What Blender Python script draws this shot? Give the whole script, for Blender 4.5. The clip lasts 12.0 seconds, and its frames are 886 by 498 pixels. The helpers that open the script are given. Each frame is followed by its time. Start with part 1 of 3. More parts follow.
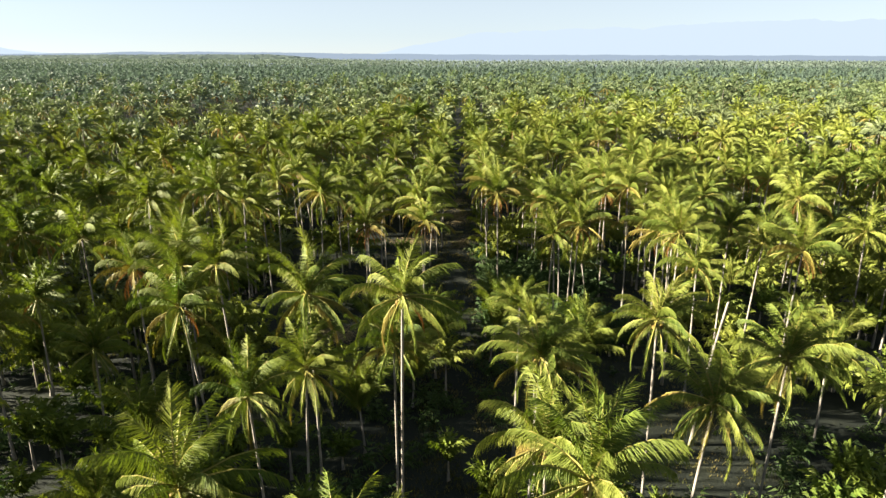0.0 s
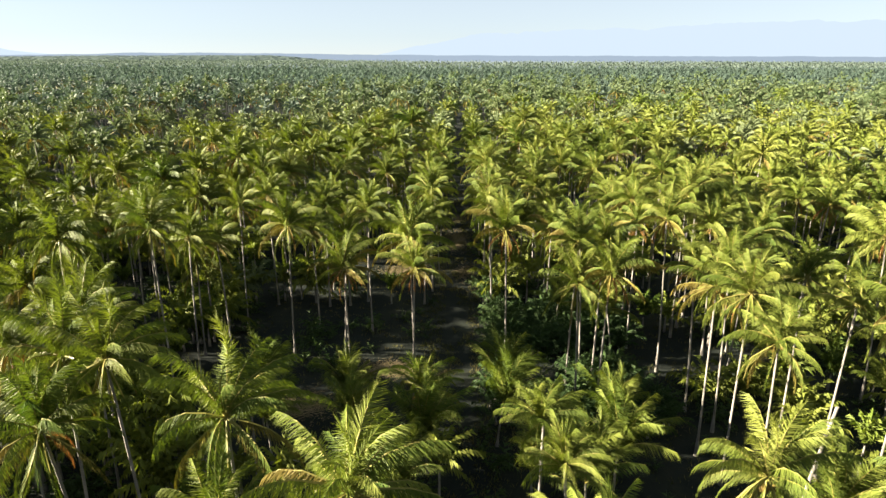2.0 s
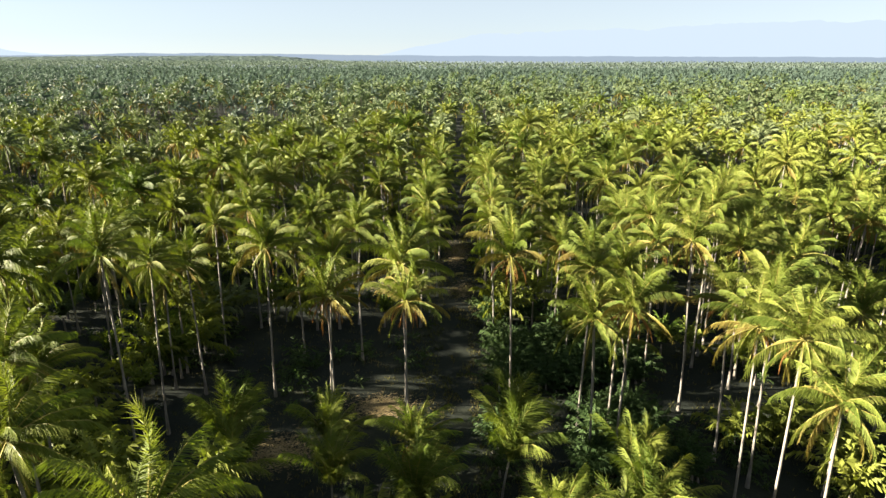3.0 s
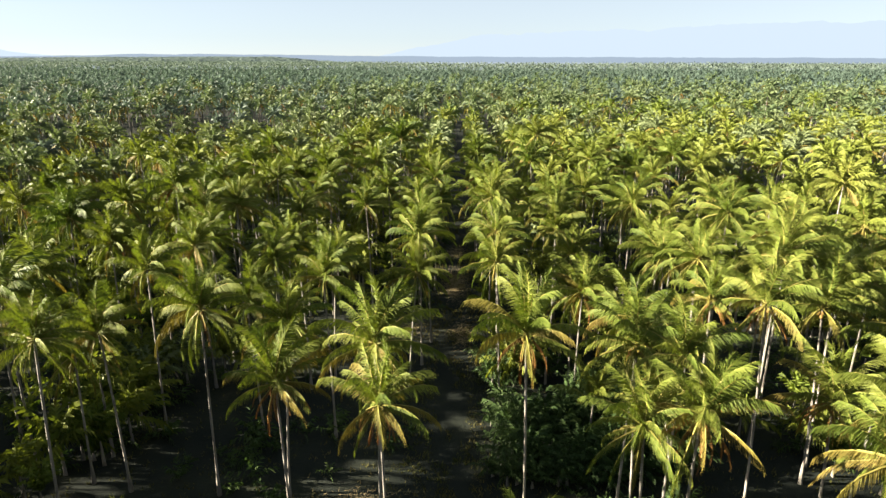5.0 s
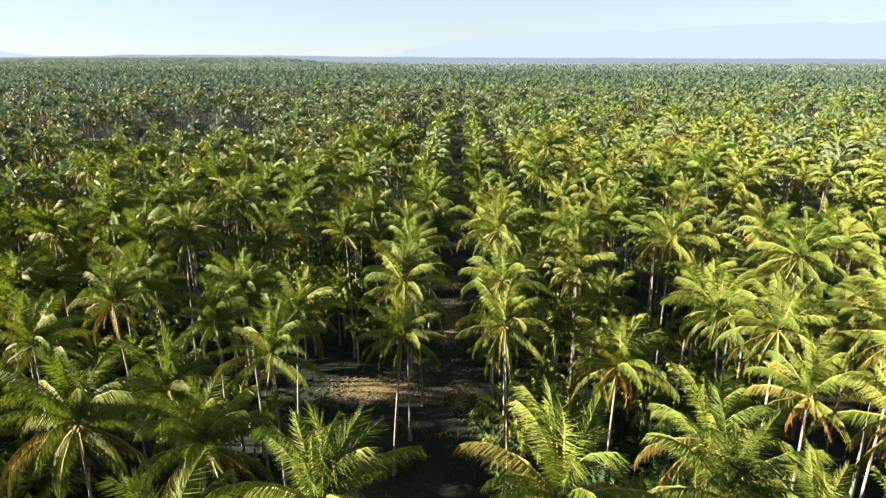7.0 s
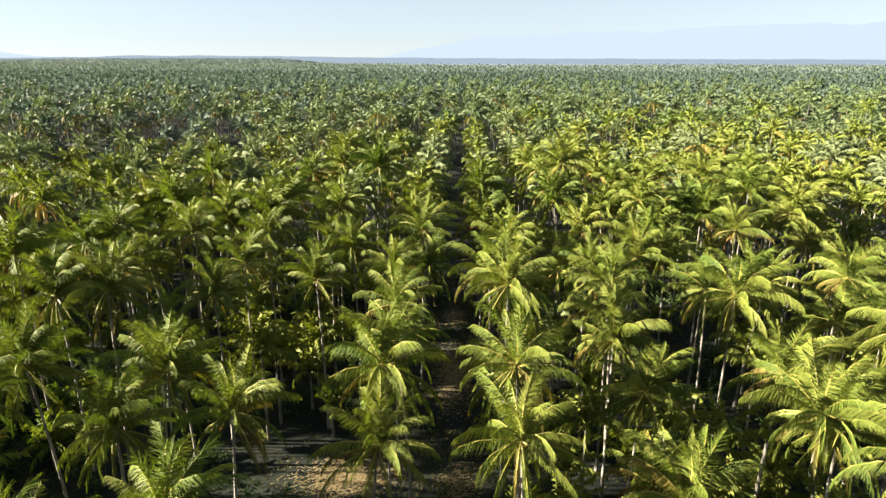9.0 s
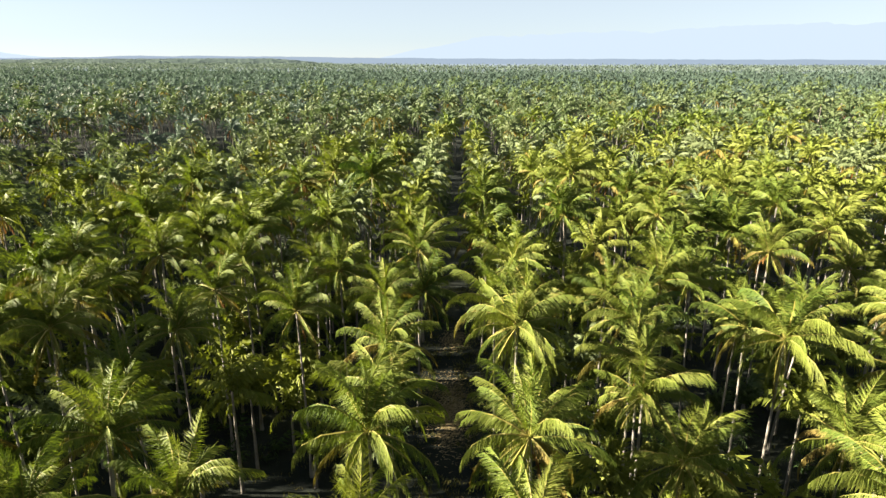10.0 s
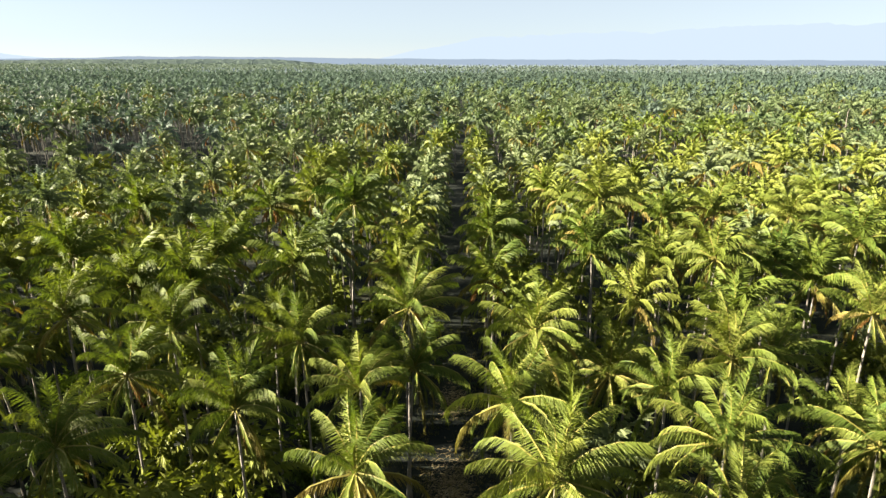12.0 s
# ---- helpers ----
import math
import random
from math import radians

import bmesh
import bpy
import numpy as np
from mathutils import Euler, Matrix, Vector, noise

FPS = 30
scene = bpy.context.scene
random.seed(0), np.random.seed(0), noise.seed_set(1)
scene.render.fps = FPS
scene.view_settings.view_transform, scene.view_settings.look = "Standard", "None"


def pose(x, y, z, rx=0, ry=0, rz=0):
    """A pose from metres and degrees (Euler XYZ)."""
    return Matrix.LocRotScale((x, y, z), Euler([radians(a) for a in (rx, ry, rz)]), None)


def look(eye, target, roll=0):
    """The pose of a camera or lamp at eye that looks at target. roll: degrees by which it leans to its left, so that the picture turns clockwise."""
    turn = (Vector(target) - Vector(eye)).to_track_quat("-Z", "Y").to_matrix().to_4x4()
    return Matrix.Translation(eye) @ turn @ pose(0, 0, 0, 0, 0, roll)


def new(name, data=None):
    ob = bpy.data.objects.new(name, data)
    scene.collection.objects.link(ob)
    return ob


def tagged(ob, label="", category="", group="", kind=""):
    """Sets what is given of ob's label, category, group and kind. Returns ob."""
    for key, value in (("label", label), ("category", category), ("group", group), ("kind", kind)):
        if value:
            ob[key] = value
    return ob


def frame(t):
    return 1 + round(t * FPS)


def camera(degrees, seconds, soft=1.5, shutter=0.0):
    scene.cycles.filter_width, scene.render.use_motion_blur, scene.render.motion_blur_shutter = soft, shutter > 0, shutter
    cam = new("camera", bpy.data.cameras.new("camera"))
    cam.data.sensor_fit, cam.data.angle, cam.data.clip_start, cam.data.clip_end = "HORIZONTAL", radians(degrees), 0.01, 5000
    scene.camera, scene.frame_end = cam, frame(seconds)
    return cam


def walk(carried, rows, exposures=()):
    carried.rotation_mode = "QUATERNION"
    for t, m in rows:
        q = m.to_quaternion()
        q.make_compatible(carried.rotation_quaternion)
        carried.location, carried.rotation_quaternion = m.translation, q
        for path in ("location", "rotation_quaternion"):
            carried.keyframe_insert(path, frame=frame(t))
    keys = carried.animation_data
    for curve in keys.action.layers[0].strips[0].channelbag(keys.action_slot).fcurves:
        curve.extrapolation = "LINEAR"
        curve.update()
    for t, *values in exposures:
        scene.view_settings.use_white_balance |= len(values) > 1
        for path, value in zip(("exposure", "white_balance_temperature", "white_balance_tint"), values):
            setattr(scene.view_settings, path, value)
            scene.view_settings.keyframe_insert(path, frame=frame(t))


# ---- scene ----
# ======== camera and its way: a level flight along the lane ========
cam = camera(71.0, 12.0, soft=1.4)
PATH = [
    (0, -3.014, -0.672, 36.279, 72.616, -0.150, 1.279),
    (1, -2.854, 8.065, 36.311, 72.656, -0.150, 1.357),
    (2, -2.682, 16.589, 36.335, 72.695, -0.150, 1.426),
    (3, -2.505, 24.928, 36.353, 72.733, -0.150, 1.486),
    (4, -2.332, 33.106, 36.362, 72.769, -0.150, 1.538),
    (5, -2.172, 41.150, 36.365, 72.804, -0.150, 1.582),
    (6, -2.034, 49.085, 36.359, 72.839, -0.150, 1.617),
    (7, -1.927, 56.938, 36.347, 72.871, -0.150, 1.643),
    (8, -1.859, 64.733, 36.327, 72.903, -0.150, 1.661),
    (9, -1.840, 72.497, 36.299, 72.933, -0.150, 1.671),
    (10, -1.878, 80.255, 36.265, 72.962, -0.150, 1.672),
    (11, -1.981, 88.033, 36.222, 72.990, -0.150, 1.665),
    (12, -2.160, 95.858, 36.172, 73.016, -0.150, 1.649),
]
walk(cam, [(t, pose(x, y, z, rx, 0, rz) @ pose(0, 0, 0, 0, 0, -roll)) for t, x, y, z, rx, roll, rz in PATH])

# ======== light ========
SUN_AZ, SUN_EL = -91.0, 16.5          # clockwise from the lane's direction, and above the horizon
world = bpy.data.worlds.new("world")
scene.world = world
world.use_nodes = True
wn = world.node_tree
sky = wn.nodes.new("ShaderNodeTexSky")
sky.sky_type = "NISHITA"
sky.sun_disc = False
sky.sun_elevation, sky.sun_rotation = radians(SUN_EL), radians(SUN_AZ)
sky.air_density, sky.dust_density, sky.ozone_density = 0.7, 0.0, 3.0
wn.nodes["Background"].inputs["Strength"].default_value = 0.0178
pale = wn.nodes.new("ShaderNodeHueSaturation")      # thin high haze whitens the sky
pale.inputs["Saturation"].default_value = 0.6
wn.links.new(sky.outputs["Color"], pale.inputs["Color"])
haze = wn.nodes.new("ShaderNodeMix")
haze.data_type = "RGBA"
haze.inputs["Factor"].default_value = 0.5
haze.inputs["B"].default_value = (5.1, 5.75, 6.2, 1)
wn.links.new(pale.outputs["Color"], haze.inputs["A"])
wn.links.new(haze.outputs["Result"], wn.nodes["Background"].inputs["Color"])

sun = new("sun", bpy.data.lights.new("sun", "SUN"))
sun.data.energy, sun.data.angle, sun.data.color = 5.7, radians(0.6), (1.0, 0.885, 0.68)
to_sun = Vector((math.sin(radians(SUN_AZ)) * math.cos(radians(SUN_EL)), math.cos(radians(SUN_AZ)) * math.cos(radians(SUN_EL)), math.sin(radians(SUN_EL))))
sun.matrix_world = look(to_sun * 100, (0, 0, 0))
scene.view_settings.exposure = 3.2


# ======== materials ========
def shader(name):
    mat = bpy.data.materials.new(name)
    mat.use_nodes = True
    nt = mat.node_tree
    return mat, nt, nt.nodes["Principled BSDF"], nt.nodes["Material Output"]


def node(nt, kind, **sockets):
    n = nt.nodes.new(kind)
    for key, value in sockets.items():
        n.inputs[key.replace("_", " ")].default_value = value
    return n


def ramp(nt, source, stops):
    n = nt.nodes.new("ShaderNodeValToRGB")
    while len(n.color_ramp.elements) < len(stops):
        n.color_ramp.elements.new(0.5)
    for e, (p, c) in zip(n.color_ramp.elements, stops):
        e.position, e.color = p, (*c, 1)
    nt.links.new(source, n.inputs["Fac"])
    return n.outputs["Color"]


def leaf_material(name, colours, through_colour, share=0.22, rough=0.5, patch=0.11, gloss=0.06):
    """Leaf blade: gloss on top, light shining through, shade of green from palm to palm and frond to frond."""
    mat, nt, bsdf, out = shader(name)
    geo = nt.nodes.new("ShaderNodeNewGeometry")
    info = nt.nodes.new("ShaderNodeObjectInfo")
    big = node(nt, "ShaderNodeTexNoise", Scale=patch, Detail=2.0)
    nt.links.new(geo.outputs["Position"], big.inputs["Vector"])
    fine = node(nt, "ShaderNodeTexNoise", Scale=2.6, Detail=3.0)
    nt.links.new(geo.outputs["Position"], fine.inputs["Vector"])
    a = nt.nodes.new("ShaderNodeMath")
    a.operation = "MULTIPLY_ADD"
    nt.links.new(info.outputs["Random"], a.inputs[0])
    a.inputs[1].default_value = 0.45
    nt.links.new(big.outputs["Fac"], a.inputs[2])
    b = nt.nodes.new("ShaderNodeMath")
    b.operation = "MULTIPLY_ADD"
    nt.links.new(geo.outputs["Random Per Island"], b.inputs[0])
    b.inputs[1].default_value = 0.25
    nt.links.new(a.outputs[0], b.inputs[2])
    c = nt.nodes.new("ShaderNodeMath")
    c.operation = "MULTIPLY_ADD"
    nt.links.new(fine.outputs["Fac"], c.inputs[0])
    c.inputs[1].default_value = 0.3
    nt.links.new(b.outputs[0], c.inputs[2])
    d = nt.nodes.new("ShaderNodeMapRange")
    d.inputs["From Min"].default_value, d.inputs["From Max"].default_value = 0.5, 1.35
    nt.links.new(c.outputs[0], d.inputs["Value"])
    col = ramp(nt, d.outputs["Result"], [(i / (len(colours) - 1), k) for i, k in enumerate(colours)])
    nt.links.new(col, bsdf.inputs["Base Color"])
    bsdf.inputs["Roughness"].default_value = rough
    bsdf.inputs["Specular IOR Level"].default_value = gloss
    tr = node(nt, "ShaderNodeBsdfTranslucent")
    mul = nt.nodes.new("ShaderNodeMix")
    mul.data_type, mul.blend_type = "RGBA", "MULTIPLY"
    mul.inputs["Factor"].default_value = 1.0
    nt.links.new(col, mul.inputs["A"])
    mul.inputs["B"].default_value = (*through_colour, 1)
    nt.links.new(mul.outputs["Result"], tr.inputs["Color"])
    mix = node(nt, "ShaderNodeMixShader", Fac=share)
    nt.links.new(bsdf.outputs[0], mix.inputs[1])
    nt.links.new(tr.outputs[0], mix.inputs[2])
    nt.links.new(mix.outputs[0], out.inputs["Surface"])
    return mat


GREEN = leaf_material("palm_leaf_green", [(0.028, 0.053, 0.010), (0.076, 0.099, 0.017), (0.116, 0.128, 0.026)], (1.35, 1.45, 0.45), 0.21)
OLD = leaf_material("palm_leaf_yellowing", [(0.062, 0.064, 0.013), (0.106, 0.092, 0.020), (0.148, 0.112, 0.032)], (1.4, 1.3, 0.5))
STEM = leaf_material("palm_leaf_stem", [(0.104, 0.100, 0.024), (0.160, 0.144, 0.036), (0.216, 0.188, 0.060)], (1, 1, 1), 0.1, 0.45)
# Leaves of far palms: the air's haze is mixed into these two colours.
HAZED = leaf_material("palm_leaf_painted_haze", [(0.034, 0.058, 0.026), (0.071, 0.094, 0.042), (0.105, 0.124, 0.058)], (1.15, 1.25, 0.75))
FAR_HAZED = leaf_material("palm_leaf_painted_far_haze", [(0.034, 0.054, 0.043), (0.059, 0.083, 0.066), (0.085, 0.107, 0.092)], (1.1, 1.2, 0.85), 0.22, gloss=0.04)
DRY = leaf_material("palm_leaf_dry", [(0.078, 0.040, 0.013), (0.150, 0.076, 0.022), (0.215, 0.120, 0.045)], (1.2, 0.9, 0.5), 0.2, 0.7)


def bark_material():
    mat, nt, bsdf, out = shader("palm_bark")
    geo = nt.nodes.new("ShaderNodeNewGeometry")
    co = nt.nodes.new("ShaderNodeTexCoord")
    big = node(nt, "ShaderNodeTexNoise", Scale=0.8, Detail=4.0)
    nt.links.new(geo.outputs["Position"], big.inputs["Vector"])
    ring = node(nt, "ShaderNodeTexWave", Scale=2.4, Distortion=1.2, Detail=2.0)
    ring.bands_direction = "Z"
    nt.links.new(co.outputs["Object"], ring.inputs["Vector"])
    add = nt.nodes.new("ShaderNodeMath")
    add.operation = "MULTIPLY_ADD"
    nt.links.new(ring.outputs["Fac"], add.inputs[0])
    add.inputs[1].default_value = 0.3
    nt.links.new(big.outputs["Fac"], add.inputs[2])
    nt.links.new(ramp(nt, add.outputs[0], [(0.25, (0.06, 0.052, 0.043)), (0.6, (0.125, 0.112, 0.098)), (0.95, (0.22, 0.20, 0.18))]), bsdf.inputs["Base Color"])
    bsdf.inputs["Roughness"].default_value = 0.9
    bump = node(nt, "ShaderNodeBump", Strength=0.5, Distance=0.03)
    nt.links.new(ring.outputs["Fac"], bump.inputs["Height"])
    nt.links.new(bump.outputs["Normal"], bsdf.inputs["Normal"])
    return mat


BARK = bark_material()


def ground_material():
    mat, nt, bsdf, out = shader("plantation_ground")
    geo = nt.nodes.new("ShaderNodeNewGeometry")
    big = node(nt, "ShaderNodeTexNoise", Scale=0.13, Detail=5.0, Roughness=0.65)
    nt.links.new(geo.outputs["Position"], big.inputs["Vector"])
    fine = node(nt, "ShaderNodeTexNoise", Scale=3.0, Detail=6.0, Roughness=0.7)
    nt.links.new(geo.outputs["Position"], fine.inputs["Vector"])
    add = nt.nodes.new("ShaderNodeMath")
    add.operation = "MULTIPLY_ADD"
    nt.links.new(fine.outputs["Fac"], add.inputs[0])
    add.inputs[1].default_value = 0.5
    nt.links.new(big.outputs["Fac"], add.inputs[2])
    # Near black and bluish: shade under the palms is mixed into the soil colour.
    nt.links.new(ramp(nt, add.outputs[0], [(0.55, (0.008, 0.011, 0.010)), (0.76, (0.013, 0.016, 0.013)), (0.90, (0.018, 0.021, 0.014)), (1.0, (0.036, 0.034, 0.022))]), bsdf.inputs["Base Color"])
    bsdf.inputs["Roughness"].default_value = 1.0
    bsdf.inputs["Specular IOR Level"].default_value = 0.1
    bump = node(nt, "ShaderNodeBump", Strength=0.8, Distance=0.15)
    nt.links.new(fine.outputs["Fac"], bump.inputs["Height"])
    nt.links.new(bump.outputs["Normal"], bsdf.inputs["Normal"])
    return mat


SOIL = ground_material()

# ======== ground ========
def sheet_mesh(name, verts, faces, mats, slots=None):
    me = bpy.data.meshes.new(name)
    me.from_pydata(verts, [], faces)
    for m in mats:
        me.materials.append(m)
    if slots is not None:
        me.polygons.foreach_set("material_index", np.asarray(slots, dtype=np.int32))
    me.update()
    return me


E = 4900.0
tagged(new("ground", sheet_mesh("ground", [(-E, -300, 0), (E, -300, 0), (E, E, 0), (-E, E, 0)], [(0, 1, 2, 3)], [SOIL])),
       "flat plantation ground of dark soil, grass and litter, with shade in its colour", "ground", kind="structure")

# ======== palm fronds ========
AZ_BINS, AGE_BINS = 12, 7


def frond_arrays(age, az, pairs, blade, width, segs, rng, wind=0.13, stem=True, bend=4):
    """One frond with its base at the origin: points and faces. age 0: the upright spear, 1: hanging down; az: its compass side in radians."""
    length = 4.55 * (0.84 + 0.16 * math.sin(math.pi * min(1.0, 0.2 + 0.6 * age)))
    e0 = radians(88 - 140 * age ** 1.42)
    droop = radians(24 + 56 * math.sin(math.pi * min(1, 0.08 + age * 0.72)))
    p, pts, tans = np.zeros(3), [], []
    steps = 24
    out_dir = np.array([math.sin(az), math.cos(az), 0])
    for i in range(steps + 1):
        s = i / steps
        e = max(e0 - droop * s ** 1.7, radians(-86))
        t = out_dir * math.cos(e) + np.array([0, 0, math.sin(e)])
        t = t + np.array([wind * 2.2 * s * (1.2 - age), wind * 0.5 * s, 0])
        t /= np.linalg.norm(t)
        pts.append(p.copy())
        tans.append(t)
        p = p + t * length / steps
    pts, tans = np.array(pts), np.array(tans)
    side = np.array([math.cos(az), -math.sin(az), 0])
    V, F = [], []

    def at(s):
        k = s * steps
        i = min(int(k), steps - 1)
        f = k - i
        return pts[i] * (1 - f) + pts[i + 1] * f, tans[i] * (1 - f) + tans[i + 1] * f

    if stem:
        for j in range(segs + 1):
            s = j / segs
            c, t = at(s)
            n = np.cross(side, t)
            r = 0.065 * (1 - 0.85 * s)
            V += [c + side * r, c - side * r, c + n * r * 1.2]
            if j:
                a = 3 * (j - 1)
                F += [(a + k, a + (k + 1) % 3, a + 3 + (k + 1) % 3, a + 3 + k) for k in range(3)]
    for j in range(pairs):
        s = 0.13 + 0.87 * (j + 0.5) / pairs
        q = (s - 0.13) / 0.87
        l = blade * (0.50 + 0.62 * math.sin(math.pi * (0.08 + 0.80 * q)) ** 0.7)
        for sg in (-1, 1):
            c, t = at(min(1, max(0, s + rng.uniform(-0.01, 0.01))))
            n = np.cross(side, t)
            if n[2] < 0 and abs(n[2]) > 0.2:
                n = -n
            ll = l * rng.uniform(0.72, 1.12)
            d = side * sg * (0.80 - 0.40 * q) + t * (0.55 + 0.65 * q) + n * rng.uniform(-0.3, 0.4) - np.array([0, 0, 0.30 * min(1, age * 2)]) + np.array([wind * 1.4, wind * 0.3, 0])
            d /= np.linalg.norm(d)
            fall = np.array([0, 0, -(0.9 + rng.uniform(-0.3, 0.35)) * (0.45 + 0.8 * min(1, age * 1.5))])
            roll = rng.uniform(-1.0, 1.0) if bend == 1 else rng.uniform(-0.75, 0.75)
            w = (t * math.cos(roll) + n * math.sin(roll)) * width * 0.5
            b = len(V)
            if bend == 4:
                d += fall * 1.05
                d /= np.linalg.norm(d)
                V += [c - w, c + w, c + d * ll]
                F += [(b, b + 1, b + 2)]
                continue
            m = c + (d + fall * 0.35) * ll * 0.42
            d2 = d * 0.75 + fall * 1.35
            d2 /= np.linalg.norm(d2)
            tip = m + d2 * ll * 0.55
            if bend == 1:
                V += [c - w, c + w, tip]
                F += [(b, b + 1, b + 2)]
            else:
                V += [c - w, c + w, tip + w * 0.6 + t * 0.1, tip - w * 0.6]
                F += [(b, b + 1, b + 2, b + 3)]
    if pairs == 0:
        (m, t), (tip, _) = at(0.55), at(1.0)
        n = np.cross(side, t)
        drop = np.array([0, 0, -0.5]) - abs(n) * 0.1
        V += [pts[0], m, m + side * width + drop + np.array([wind, 0, 0]), m - side * width + drop + np.array([wind, 0, 0]), tip + drop * 0.4]
        F += [(0, 2, 1), (0, 1, 3), (1, 2, 4), (1, 4, 3)]
    return np.array(V), F, (3 * segs if stem else 0)


def library(pairs, blade, width, segs, stem, bend, seed):
    rng = random.Random(seed)
    return [[frond_arrays((a + 0.5) / AGE_BINS, 2 * math.pi * k / AZ_BINS, pairs, blade, width, segs, rng, stem=stem, bend=bend)
             for k in range(AZ_BINS)] for a in range(AGE_BINS)]


def crown_plan(rng, count, young=0.0, aged=1.0, tired=False):
    """Which fronds a crown carries: age, compass side, size, and its dryness (0 green, 1 yellowing, 2 dry)."""
    plan, turn = [], rng.uniform(0, 6.28)
    ragged = rng.uniform(0.0, 1.0)
    top = 1.0 - 0.88 * young
    for i in range(count):
        age = top * ((i + rng.uniform(0, 0.8)) / count) ** 0.9
        if rng.random() < 0.08 * ragged:
            continue
        dry = 0
        if age > 0.66 and rng.random() < aged * (0.08 + 0.36 * ragged):
            dry = 1
        if age > 0.9 and rng.random() < aged * (0.02 + 0.25 * ragged):
            dry = 2
        if tired and age > 0.5 and rng.random() < 0.75:
            dry = 2 if age > 0.70 else 1
        scale = rng.uniform(0.82, 1.12)
        if dry == 2:
            age, scale = max(age, 0.94), scale * 0.68
        plan.append((age, turn + i * 2.39996 + rng.uniform(-0.25, 0.25), scale, dry))
    return plan


LEAF_MATS = (GREEN, OLD, DRY)
COARSE = library(52, 0.94, 0.125, 3, True, 4, 2)
FROND = [[[sheet_mesh("frond", v, f, [m, STEM], [1] * n + [0] * (len(f) - n)) for m in LEAF_MATS] for v, f, n in row]
         for row in library(104, 0.84, 0.056, 4, True, 4, 1)]


def nut_mesh():
    bm = bmesh.new()
    bmesh.ops.create_icosphere(bm, subdivisions=2, radius=0.15, matrix=Matrix.Diagonal((1, 1, 1.25, 1)))
    for v in bm.verts:
        v.co *= 1 + 0.06 * noise.noise(v.co * 9)
    me = bpy.data.meshes.new("coconut")
    bm.to_mesh(me)
    bm.free()
    me.materials.append(NUT)
    me.shade_smooth()
    return me


NUT = leaf_material("coconut_husk", [(0.05, 0.06, 0.01), (0.10, 0.08, 0.015), (0.14, 0.09, 0.03)], (1, 1, 1), 0.02, 0.5, 0.3)
COCONUT = nut_mesh()


def bins(age, az):
    k = round(az / (2 * math.pi / AZ_BINS))
    return min(AGE_BINS - 1, int(age * AGE_BINS)), k % AZ_BINS, az - k * 2 * math.pi / AZ_BINS


def trunk_arrays(h, lean_x, lean_y, rings, sides, r0=0.13, r1=0.085):
    """A slender stem that swells at the foot and bows as it leans; its top is at (lean_x, lean_y, h)."""
    V, F = [], []
    for j in range(rings + 1):
        s = j / rings
        r = r0 + (r1 - r0) * s ** 0.5 + 0.09 * max(0, 1 - s * h / 0.7) ** 2
        for k in range(sides):
            a = 2 * math.pi * k / sides
            V.append((lean_x * s ** 1.5 + r * math.cos(a), lean_y * s ** 1.5 + r * math.sin(a), h * s))
        if j:
            a = (j - 1) * sides
            F += [(a + k, a + (k + 1) % sides, a + sides + (k + 1) % sides, a + sides + k) for k in range(sides)]
    F.append(tuple(range(rings * sides, (rings + 1) * sides)))
    return V, F


def part(name, data, parent, place=None, label=""):
    ob = new(name, data)
    ob.parent = parent
    if place is not None:
        ob.matrix_basis = place
    if label:
        ob["label"] = label
    return ob


GROUP = "coconut palms of the plantation"


def palm(x, y, h, size=1.0, young=0.0, lean=(0.0, 0.0), seed=0):
    """A coconut palm whose crown's heart is at height h above (x, y); its foot stands away from that by the lean."""
    rng = random.Random(seed)
    tired, young = young < 0, max(young, 0.0)
    split = y < 142 and abs(x) < 40
    ob = new("coconut_palm")
    ob.location = (x - lean[0], y - lean[1], 0)
    tv, tf = trunk_arrays(h, lean[0], lean[1], 7, 7)
    part("trunk", sheet_mesh("trunk", tv, tf, [BARK]), ob)
    tilt = Euler((rng.gauss(0, 0.07), rng.gauss(0.04, 0.07), 0)).to_matrix().to_4x4()
    V, F, M, n = [], [], [], 0
    for age, az, k, dry in crown_plan(rng, 35 if young < 0.5 else 20, young, 1.0, tired):
        a, b, rest = bins(age, az)
        m = Matrix.Translation((lean[0], lean[1], h)) @ tilt @ Matrix.Rotation(-rest, 4, "Z") @ Euler((rng.gauss(0, 0.14), rng.gauss(0, 0.14), 0)).to_matrix().to_4x4() @ Matrix.Scale(size * k, 4)
        if split:
            part("frond", FROND[a][b][dry], ob, m, ("", "", "dry brown hanging frond")[dry])
            continue
        v, f, stems = COARSE[a][b]
        r = np.array(m)
        V.append(v @ r[:3, :3].T + r[:3, 3])
        F += [[i + n for i in q] for q in f]
        M += [3] * stems + [dry] * (len(f) - stems)
        n += len(v)
    if not split:
        part("crown", sheet_mesh("crown", np.concatenate(V), F, (*LEAF_MATS, STEM), M), ob)
    if y < 105 and abs(x) < 30 and young < 0.3:
        for n in range(rng.randint(3, 6)):
            a = rng.uniform(0, 6.28)
            part("coconut", COCONUT, ob, pose(lean[0] + 0.3 * math.cos(a), lean[1] + 0.3 * math.sin(a), h - rng.uniform(0.25, 0.6)), "green-brown coconut")
    words = "coconut palm with yellowing fronds and a dry orange skirt" if tired else "young coconut palm with upright green fronds" if young > 0.5 else "tall coconut palm with green fronds on a grey trunk"
    return tagged(ob, words, "palm tree", GROUP)


# ======== planting ========
ROW_GAP, ROW_X = 9.2, 1.9
plant_rng = random.Random(7)
planted = []


